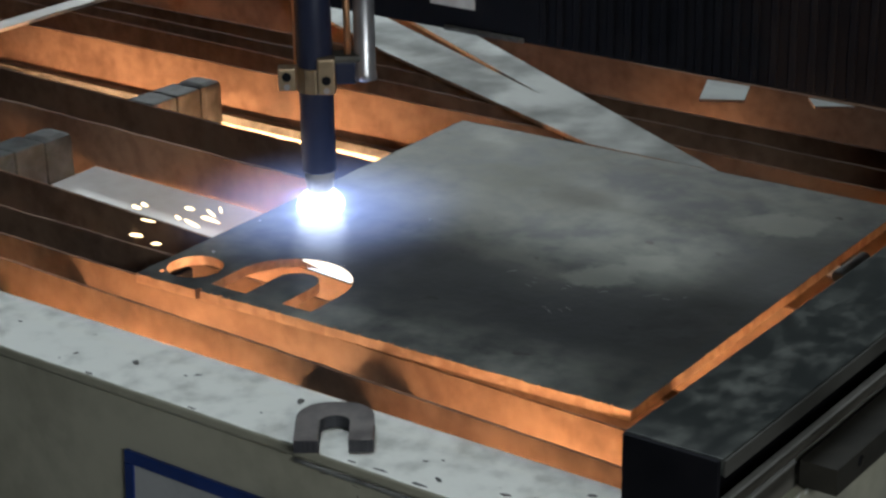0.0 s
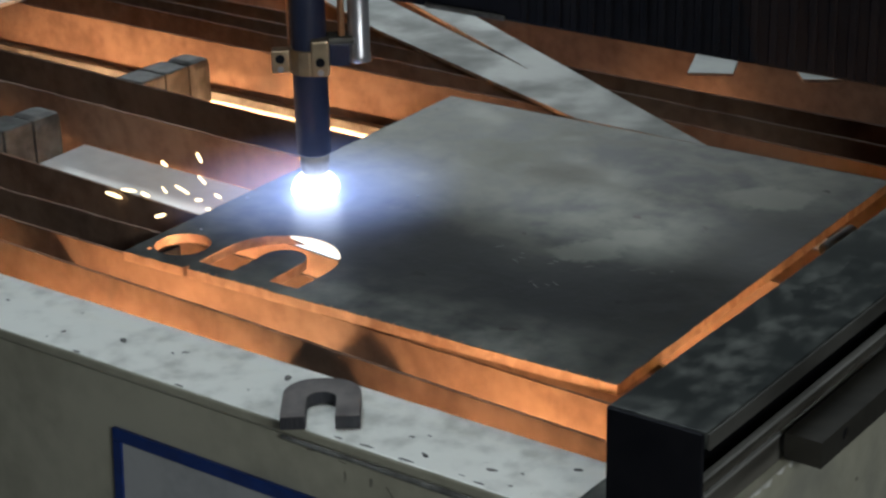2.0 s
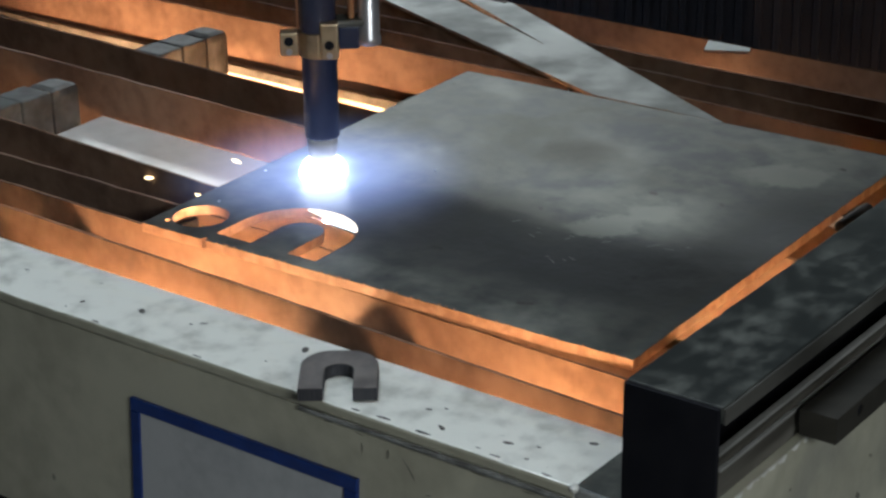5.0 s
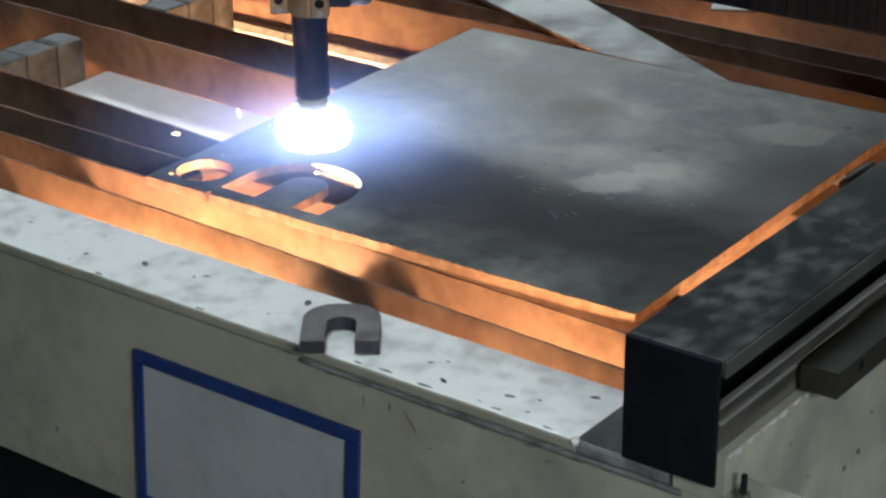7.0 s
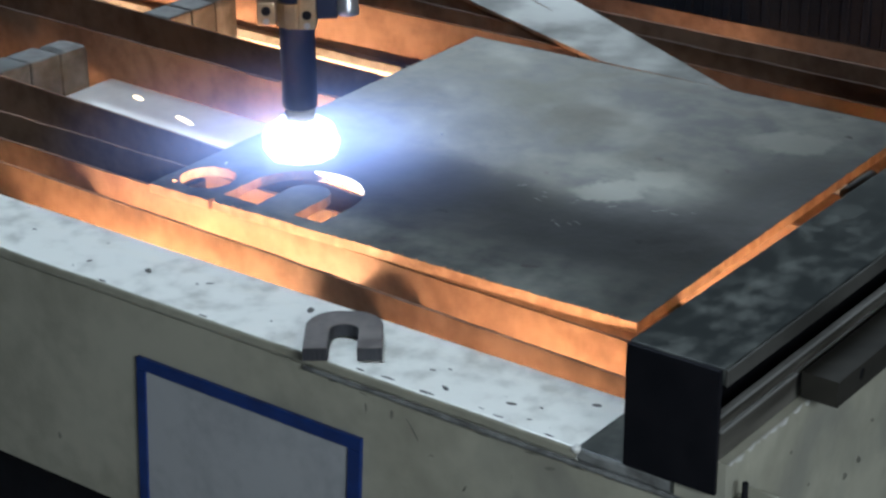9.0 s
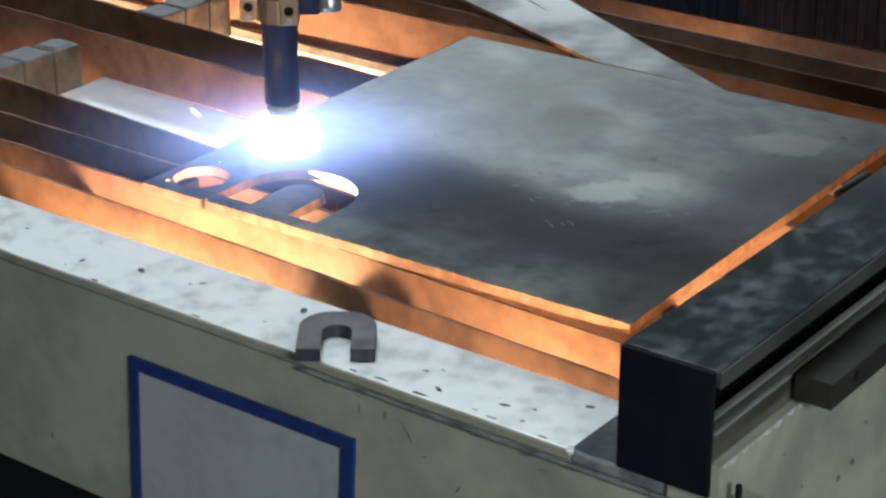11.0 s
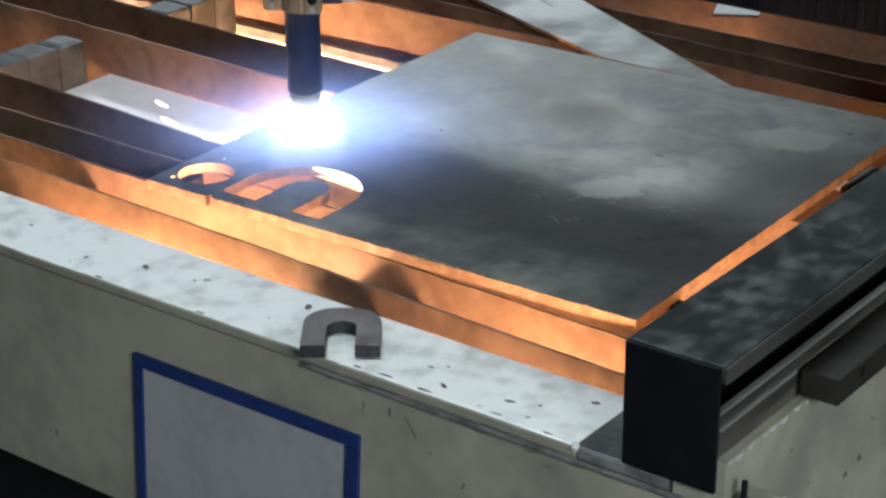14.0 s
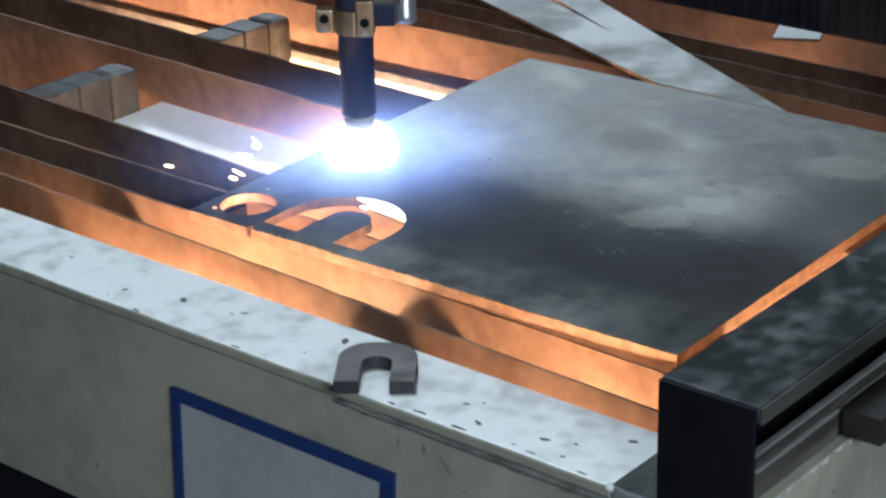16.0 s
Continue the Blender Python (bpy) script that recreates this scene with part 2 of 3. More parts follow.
M_WIDE_HALO = fume("wide_halo", (0.42, 0.54, 1.0), 0.022, ((0.06, 1.9, 1.5), (0.30, 1.8, 0.2)))
M_GLARE = glow("glare_white", (0.9, 0.93, 1.0), 2.2, False)
M_JET = glow("molten_jet", (1.0, 0.52, 0.22), 1750)
M_TANK_FILL = glow("tank_fill_glow", (1.0, 0.51, 0.215), 240)
M_SLAT_FILL = glow("slat_fill_glow", (1.0, 0.51, 0.215), 1050)
M_LIT_FACE = glow("lit_face_glow", (1.0, 0.86, 0.66), 2.0, False)
M_SPARK = glow("hot_spark", (1.0, 0.72, 0.36), 4.5, False)


# ---------------------------------------------------------------- mesh helpers
def thing(name, label, category, at=(0, 0, 0), turn=0, group="", kind=""):
    ob = new(name)
    ob.matrix_world = pose(*at, 0, 0, turn)
    return tagged(ob, label, category, group, kind)


def part(name, bm, material, parent=None, label="", smooth=False, extra=()):
    me = bpy.data.meshes.new(name)
    bm.to_mesh(me)
    bm.free()
    me.materials.append(material)
    for e in extra:
        me.materials.append(e)
    if smooth:
        for p in me.polygons:
            p.use_smooth = True
    ob = new(name, me)
    if parent:
        ob.parent = parent
    if label:
        ob["label"] = label
    return ob


def box(x0, x1, y0, y1, z0, z1, bevel=0.0, bm=None):
    bm = bm or bmesh.new()
    r = bmesh.ops.create_cube(bm, size=1, matrix=Matrix.Translation(((x0 + x1) / 2, (y0 + y1) / 2, (z0 + z1) / 2))
                              @ Matrix.Diagonal((x1 - x0, y1 - y0, z1 - z0, 1)))
    if bevel:
        es = list({e for v in r["verts"] for e in v.link_edges})
        bmesh.ops.bevel(bm, geom=es, offset=bevel, segments=2, affect="EDGES", profile=0.6)
    return bm


def lathe(rings, seg=32, bm=None, at=(0, 0, 0)):
    """A turned body about z from (radius, z) rings, closed at both ends."""
    bm = bm or bmesh.new()
    loops = []
    for r, z in rings:
        loops.append([bm.verts.new((at[0] + r * math.cos(2 * math.pi * i / seg), at[1] + r * math.sin(2 * math.pi * i / seg), at[2] + z))
                      for i in range(seg)])
    for a, b in zip(loops, loops[1:]):
        for i in range(seg):
            bm.faces.new((a[i], a[(i + 1) % seg], b[(i + 1) % seg], b[i]))
    bm.faces.new(loops[0][::-1])
    bm.faces.new(loops[-1])
    return bm


def slab(loops, z0, z1, bevel=0.0):
    """A flat piece with the outline loops[0] and holes loops[1:], from z1 down to z0. The sides take material 1."""
    bm = bmesh.new()
    edges = []
    for lp in loops:
        vs = [bm.verts.new((x, y, z1)) for x, y in lp]
        edges += [bm.edges.new((vs[i], vs[(i + 1) % len(vs)])) for i in range(len(vs))]
    bmesh.ops.triangle_fill(bm, edges=edges, use_beauty=True, use_dissolve=False)
    bmesh.ops.recalc_face_normals(bm, faces=bm.faces)
    if bm.faces[:][0].normal.z < 0:
        bmesh.ops.reverse_faces(bm, faces=bm.faces)
    top = list(bm.faces)
    r = bmesh.ops.extrude_face_region(bm, geom=top)
    low = [v for v in r["geom"] if isinstance(v, bmesh.types.BMVert)]
    for v in low:
        v.co.z = z0
    bmesh.ops.recalc_face_normals(bm, faces=bm.faces)
    bm.normal_update()
    for f in bm.faces:
        if abs(f.normal.z) < 0.5:
            f.material_index = 1
    return bm


def arc_pts(cx, cy, r, a0, a1, n):
    return [(cx + r * math.cos(radians(a0 + (a1 - a0) * i / n)), cy + r * math.sin(radians(a0 + (a1 - a0) * i / n))) for i in range(n + 1)]


def ragged(pts, step, amp, seed):
    """The outline with points every step, each shifted by up to amp."""
    rnd = random.Random(seed)
    out = []
    for (x0, y0), (x1, y1) in zip(pts, pts[1:] + pts[:1]):
        n = max(1, int(math.hypot(x1 - x0, y1 - y0) / step))
        for i in range(n):
            k = 0 if i == 0 else amp
            out.append((x0 + (x1 - x0) * i / n + rnd.uniform(-k, k), y0 + (y1 - y0) * i / n + rnd.uniform(-k, k)))
    return out


# ---------------------------------------------------------------- workshop
def workshop():
    def wall(name, b, m, label):
        return tagged(part(name, b, m), label, "", "", "structure")
    wall("floor", box(-9, 5, -5, 6, -0.95, -0.85), M_CONCRETE, "grey concrete workshop floor")
    # Pale wall out of view, added as a bright reflection for the plate's back.
    wall("wall_north", box(-9, 5, 6, 6.2, -0.85, 3.5), M_PALE, "unseen pale wall added for the plate to reflect")
    # Near-black walls and ceiling out of view, added to keep the hall dark.
    wall("wall_south", box(-9, 5, -5.2, -5, -0.85, 3.5), M_DARK, "unseen near-black wall added to close the hall")
    wall("wall_west", box(-9.2, -9, -5, 6, -0.85, 3.5), M_DARK, "unseen near-black wall added to close the hall")
    wall("wall_east", box(5, 5.2, -5, 6, -0.85, 3.5), M_DARK, "unseen near-black wall added to close the hall")
    wall("ceiling", box(-9, 5, -5, 6, 3.5, 3.6), M_DARK, "unseen near-black ceiling added to close the hall")


workshop()

# ---------------------------------------------------------------- cutting table
TOP = -0.024
table = thing("cutting_table", "pale grey steel plasma cutting table with rusty slats", "machine table")


def rim():
    """The painted tube along the front, with its rolled lower lip, and the wall under it."""
    prof = [(-0.076, TOP - 0.05), (-0.076, TOP), (-0.1695, TOP), (-0.1713, TOP - 0.0007), (-0.172, TOP - 0.003), (-0.1715, TOP - 0.010),
            (-0.169, TOP - 0.014), (-0.1668, TOP - 0.0155), (-0.12, TOP - 0.0155), (-0.12, TOP - 0.05)]
    rnd = random.Random(4)

    def stretch(x0, x1, n):
        bm = bmesh.new()
        rows = []
        for i in range(n + 1):
            x = x0 + (x1 - x0) * i / n
            w = rnd.uniform(-0.0004, 0.0004)
            rows.append([bm.verts.new((x, y + (w if y < -0.16 else 0), z + (w if z > TOP - 0.02 and y < -0.169 else 0))) for y, z in prof])
        for a, b in zip(rows, rows[1:]):
            for i in range(len(prof) - 1):
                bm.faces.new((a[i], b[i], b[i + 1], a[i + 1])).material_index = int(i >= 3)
        bm.faces.new(rows[0])
        bm.faces.new(rows[-1][::-1])
        bmesh.ops.recalc_face_normals(bm, faces=bm.faces)
        return bm
    bm = stretch(-2.4, 0.659, 60)
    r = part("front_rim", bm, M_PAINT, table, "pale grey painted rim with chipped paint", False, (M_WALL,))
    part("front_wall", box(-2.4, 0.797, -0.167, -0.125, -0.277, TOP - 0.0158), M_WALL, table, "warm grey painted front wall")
    bead = bmesh.new()
    loops = []
    for i in range(121):
        x = 0.36 + 0.4 * i / 120
        rr = 0.0026 + 0.0007 * noise.noise((x * 30, 1.7, 0))
        loops.append([bead.verts.new((x, -0.1695 + rr * math.cos(a), TOP - 0.0165 + rr * math.sin(a))) for a in [math.pi * k / 4 for k in range(8)]])
    for a, b in zip(loops, loops[1:]):
        for k in range(8):
            bead.faces.new((a[k], b[k], b[(k + 1) % 8], a[(k + 1) % 8]))
    part("edge_bead", bead, M_BEAD, table, "dirty weld bead under the rim", True)
    # Shade under the tank, put in as a black panel.
    part("shade_panel", box(-2.4, 0.77, -0.12, -0.09, -0.84, -0.277), M_BLACK, table, "black panel for the shade under the tank")
    # worn, dark corner plate at the end of the rim
    part("corner_plate", stretch(0.6594, 0.75, 5), M_COVER, table, "bare dark corner plate", False, (M_BEAD,))
    # chips of bare metal
    rnd = random.Random(11)
    spots = [(0.055, -0.143, 0.006, 70), (0.508, -0.151, 0.009, -20), (0.571, -0.141, 0.011, 10), (0.633, -0.100, 0.009, 15),
             (0.555, -0.163, 0.006, 0), (0.597, -0.132, 0.004, 0), (0.60, -0.155, 0.004, 30), (0.345, -0.152, 0.008, 40), (0.295, -0.14, 0.003, 0),
             (0.455, -0.166, 0.014, 2), (0.425, -0.168, 0.012, 0), (0.50, -0.168, 0.016, 2), (0.478, -0.13, 0.005, 20), (0.49, -0.12, 0.004, 0),
             (0.12, -0.125, 0.012, -30), (0.575, -0.166, 0.012, 1), (0.63, -0.168, 0.01, 0), (0.10, -0.169, 0.012, 0), (0.235, -0.169, 0.01, 0),
             (-0.05, -0.12, 0.005, 20), (0.31, -0.10, 0.012, -60)]
    for x, y, s, a in spots:
        k = 9
        pts = []
        for i in range(k):
            u = 2 * math.pi * i / k
            q = rnd.uniform(0.6, 1.1)
            px, py = s * 0.6 * q * math.cos(u), s * (0.12 if y < -0.16 else 0.3) * q * math.sin(u)
            c, d = math.cos(radians(a)), math.sin(radians(a))
            pts.append((x + px * c - py * d, y + px * d + py * c))
        part("paint_chip", slab([pts], TOP - 0.0006, TOP + 0.0002), M_CHIP, r, "", False, (M_CHIP,))
    # white bare edge at the very corner
    part("weld_bead", lathe([(0.001, -0.004), (0.004, -0.002), (0.0045, 0.001), (0.002, 0.004)], 10, None, (0.659, -0.1705, TOP - 0.002)), M_PRIMER, table)


def smears():
    """Scratches and oily smears on the painted walls."""
    rnd = random.Random(31)
    front = [(0.483, -0.066, 0.033, 0.0022, -54), (0.392, -0.046, 0.016, 0.002, 5), (0.428, -0.048, 0.010, 0.0016, -8), (0.504, -0.086, 0.008, 0.0014, 12),
             (0.541, -0.106, 0.010, 0.002, 60), (0.612, -0.0475, 0.018, 0.0022, 3), (0.655, -0.046, 0.02, 0.0026, -3), (0.69, -0.045, 0.016, 0.0022, 2),
             (0.46, -0.058, 0.004, 0.012, 0), (0.43, -0.061, 0.003, 0.014, 0), (0.56, -0.0465, 0.022, 0.0018, 0), (0.63, -0.056, 0.012, 0.0035, 10)]
    side = [(0.08, -0.105, 0.008, 0.012, 60), (0.054, -0.11, 0.007, 0.010, 70), (-0.018, -0.084, 0.004, 0.004, 0), (0.103, -0.075, 0.005, 0.009, 80), (-0.055, -0.036, 0.005, 0.003, 0)]
    for facing, spots in (("front", front), ("side", side)):
        for u, z, w, h, a in spots:
            k = 11
            pts = []
            for i in range(k):
                q = rnd.uniform(0.55, 1.1)
                t = 2 * math.pi * i / k
                pts.append((w * 0.5 * q * math.cos(t), h * 0.5 * q * math.sin(t)))
            bm = slab([pts], 0, 0.0004)
            m = pose(u, -0.1671, z, 90, 0, 0) if facing == "front" else pose(0.7971, u, z, 90, 0, 90)
            bmesh.ops.transform(bm, matrix=m @ pose(0, 0, 0, 0, 0, a), verts=bm.verts)
            part("smear", bm, M_SMEAR, table, "", False, (M_SMEAR,))


def sign():
    """A lilac panel in a raised blue frame on the front wall."""
    y = -0.167
    s = thing("front_panel", "lilac-grey panel in a raised blue frame on the tank front", "panel")

    def sheared(x0, x1, y0, y1, z0, z1, bevel):
        """A box sheared so that the panel's sides fit the camera's view."""
        bm = box(x0, x1, y0, y1, z0, z1, bevel)
        for v in bm.verts:
            v.co.x += 0.06 * (v.co.z + 0.094)
        return bm
    part("panel_sheet", sheared(0.153, 0.413, y - 0.0025, y, -0.262, -0.104, 0.0006), M_LABEL, s)
    part("frame_top", sheared(0.142, 0.4265, y - 0.005, y, -0.107, -0.0935, 0.001), M_BLUE, s, "blue frame strip")
    part("frame_bottom", sheared(0.142, 0.4265, y - 0.005, y, -0.2725, -0.259, 0.001), M_BLUE, s, "blue frame strip")
    part("frame_side", sheared(0.142, 0.1535, y - 0.005, y, -0.2585, -0.1075, 0.001), M_BLUE, s, "blue frame strip")
    part("frame_side", sheared(0.4115, 0.4265, y - 0.005, y, -0.2585, -0.1075, 0.001), M_BLUE, s, "blue frame strip")


def rail_side():
    """The covered guide rail along the end of the table, with the rack bar outside it."""
    c = thing("rail_cover", "dusty black steel rail cover with a square end cap", "machine cover")
    part("top_plate", box(0.706, 0.793, -0.1695, 1.7, 0.0735, 0.0882, 0.0012), M_COVER, c, "dusty dark top plate with wipe marks")
    part("end_cap", box(0.706, 0.7915, -0.1745, -0.170, TOP + 0.001, 0.0875, 0.0008), M_BLACK, c, "plain black end cap")
    # Rust colour added here to bounce orange onto the plate's right edge.
    part("inner_web", box(0.707, 0.716, -0.168, 1.7, 0.0037, 0.073), M_SLAT, c)
    part("back_web", box(0.717, 0.775, -0.168, 1.7, 0.0037, 0.03), M_BLACK, c)
    part("edge_flange", box(0.7932, 0.7955, -0.169, 1.7, 0.073, 0.087, 0.0006), M_FLANGE, c, "scuffed grey-brown outer flange")
    g = thing("guide_rail", "worn steel guide rail under the black cover", "rail")
    part("rail_strip", box(0.776, 0.7895, -0.166, 1.7, 0.0045, 0.0285, 0.001), M_RAIL, g)
    part("rail_lip", box(0.777, 0.7915, -0.166, 1.7, 0.0287, 0.0315, 0.0012), M_EDGE, g, "scuffed bright rail edge")
    part("rail_head", box(0.778, 0.789, -0.166, 1.7, 0.0318, 0.0375, 0.002), M_RAIL, g)
    part("rail_crown", box(0.780, 0.786, -0.166, 1.7, 0.0377, 0.0415, 0.0012), M_EDGE, g, "scuffed bright rail edge")
    b = thing("side_beam", "grey painted side beam with flaked paint along its top", "beam")
    part("beam", box(0.70, 0.797, -0.1247, 1.7, -0.277, 0.0035), M_WALL, b)
    part("beam_nose", box(0.7505, 0.797, -0.1665, -0.125, TOP - 0.0156, 0.0035), M_WALL, b)
    rnd = random.Random(7)
    x = -0.165
    while x < 0.03:
        w = rnd.uniform(0.004, 0.02)
        h = rnd.uniform(0.002, 0.007)
        pts = [(0, 0), (w, rnd.uniform(-0.001, 0.001)), (w * rnd.uniform(0.5, 0.9), -h), (w * 0.2, -h * rnd.uniform(0.4, 1))]
        bm = slab([pts], 0, 0.0012)
        bmesh.ops.transform(bm, matrix=Matrix.Translation((0.7972, x, 0.0035)) @ Euler((radians(90), 0, radians(90))).to_matrix().to_4x4(), verts=bm.verts)
        part("paint_flake", bm, M_PRIMER, b, "", False, (M_PRIMER,))
        x += w * rnd.uniform(0.8, 1.6)
    k = thing("rack_bar", "brown-grey steel rack bar with a round bolt hole", "bar")
    bm = slab([[(-0.046, 0.0125), (1.2, 0.0125), (1.2, 0.0362), (-0.046, 0.0362)], arc_pts(-0.002, 0.0262, 0.0055, 0, 345, 23)], 0, 0.0335)
    bmesh.ops.transform(bm, matrix=Matrix.Translation((0.7975, 0, 0)) @ Matrix(((0, 0, 1, 0), (1, 0, 0, 0), (0, 1, 0, 0), (0, 0, 0, 1))), verts=bm.verts)
    part("bar", bm, M_RACK, k, "", False, (M_RACK,))
    part("hole_plug", lathe([(0.0056, 0), (0.0056, 0.002)], 20, None, (0, 0, 0)), M_BLACK, k).matrix_basis = pose(0.8275, -0.002, 0.0262, 0, 90, 0)
    # foot bracket with its stud under the end cap
    f = thing("foot_bracket", "small grey bracket with an upright threaded stud", "bracket")
    part("bracket_plate", box(0.7975, 0.85, -0.172, -0.13, -0.044, -0.032, 0.001), M_WALL, f)
    rings = []
    for i in range(14):
        rings += [(0.0028, -0.032 + i * 0.0016), (0.0022, -0.0312 + i * 0.0016)]
    part("stud", lathe(rings, 12, None, (0.811, -0.16, 0)), M_BLACK, f, "dark threaded stud")
    part("nut", lathe([(0.006, -0.032), (0.0062, -0.031), (0.0062, -0.028), (0.0055, -0.027)], 6, None, (0.811, -0.16, 0)), M_RAIL, f)


def tank():
    part("tank_floor", box(-2.4, 0.70, -0.0895, 2.4, -0.3, -0.277), M_FLOOR, table, "tank floor in a tan that deepens the orange light")
    part("tank_back", box(-2.4, 0.797, 2.4, 2.45, -0.3, TOP), M_WALL, table)
    part("tank_side", box(-2.45, -2.4, -0.167, 2.4, -0.3, TOP), M_WALL, table)


def slat(y, skew, seed, low=-0.118, x0=-2.38, x1=0.699, top=-0.0125):
    """One strip on edge, its top burnt uneven; skew: degrees by which it lies off the table's length."""
    rnd = random.Random(seed)
    bm = bmesh.new()
    n = 90
    t = 0.0018
    s = math.tan(radians(skew))
    rows = []
    ph = rnd.uniform(0, 9)
    for i in range(n + 1):
        x = x0 + (x1 - x0) * i / n
        yy = y + s * x + 0.0016 * math.sin(x * 5 + ph) + rnd.uniform(-0.0003, 0.0003)
        zt = top - abs(noise.noise((x * 14, seed * 3.1, 0))) * 0.0022
        rows.append([bm.verts.new((x, yy - t, low)), bm.verts.new((x, yy - t - rnd.uniform(0, 0.0004), -0.06)), bm.verts.new((x, yy - t, zt)),
                     bm.verts.new((x, yy + t, zt)), bm.verts.new((x, yy + t, low))])
    for a, b in zip(rows, rows[1:]):
        for i in range(5):
            j = (i + 1) % 5
            bm.faces.new((a[i], b[i], b[j], a[j]))
    bm.faces.new(rows[0])
    bm.faces.new(rows[-1][::-1])
    bmesh.ops.recalc_face_normals(bm, faces=bm.faces)
    return part("slat", bm, M_SLAT, table)


# where each strip crosses x = 0, its skew in degrees, its lower edge and its end
SLATS = [(-0.0355, -2.1, -0.066, 0.699), (0.0263, -1.4, -0.272, 0.699), (0.081, -0.5, -0.272, 0.699), (0.142, -4.0, -0.2, 0.699),
         (0.352, -2.0, -0.272, 0.699), (0.447, -2.0, -0.2, 0.699), (0.669, 0.8, -0.088, 0.10), (0.7175, -1.9, -0.118, 0.699),
         (0.775, -1.0, -0.118, 0.699), (0.832, -0.3, -0.118, 0.699)]
SLATS += [(y, k, -0.118, 0.699) for y, k in ((0.99, -1.2), (1.09, -1.0), (1.2, -1.2), (1.36, -1.0), (1.52, -1.1), (1.7, -1.0), (1.9, -1.0), (2.15, -1.0))]


def support_bar(x, y0, y1, seed):
    """A notched cross bar that carries slats, rounded at its far end."""
    rnd = random.Random(seed)
    b = thing("support_bar", "sooty notched steel cross bar between the slats", "bar", (x, 0, 0), 0, "cross bars")
    n = 3
    g = 0.0012
    for i in range(n):
        a, c = y0 + (y1 - y0) * i / n + g, y0 + (y1 - y0) * (i + 1) / n - g
        z = -0.0125 - rnd.uniform(0, 0.0015)
        part("segment", box(-0.025, 0.025, a, c, -0.0835, z, 0.011 if i == n - 1 else 0.003), M_BAR, b)
    return b


rim()
smears()
sign()
rail_side()
tank()
for x, y in ((-2.3, -0.1), (0.68, -0.07), (-2.3, 2.3), (0.68, 2.3)):
    part("leg", box(x - 0.05, x + 0.05, y + 0.01, y + 0.11, -0.85, -0.301, 0.003), M_WALL, table)
for i, (y, k, low, end) in enumerate(SLATS):
    slat(y, k, i, low, -2.38, end, -0.0175 if i == 1 else -0.0125)
support_bar(-0.457, 0.175, 0.328, 1)
support_bar(-0.449, 0.466, 0.606, 2)
part("floor_ledge", box(-2.3, 0.65, 0.640, 0.654, -0.092, -0.079, 0.002), M_BAR, table, "sooty ledge between the slats")
# Black blocks out of sight, added to keep light off parts of the slats.
for x0, x1, a, b, z0, z1 in ((0.252, 0.362, -0.0745, -0.050, -0.25, -0.044), (0.262, 0.362, -0.043, 0.0155, -0.25, -0.058),
                             (-0.105, -0.098, -0.0295, 0.0265, -0.27, -0.055), (-0.16, -0.153, -0.0745, -0.0335, -0.27, -0.055),
                             (0.001, 0.008, 0.0295, 0.078, -0.27, -0.018), (0.001, 0.008, 0.0835, 0.138, -0.27, -0.018)):
    part("shade_block", box(x0, x1, a, b, z0, z1, 0.002), M_BLACK, table, "unseen black block added to shade the slats")


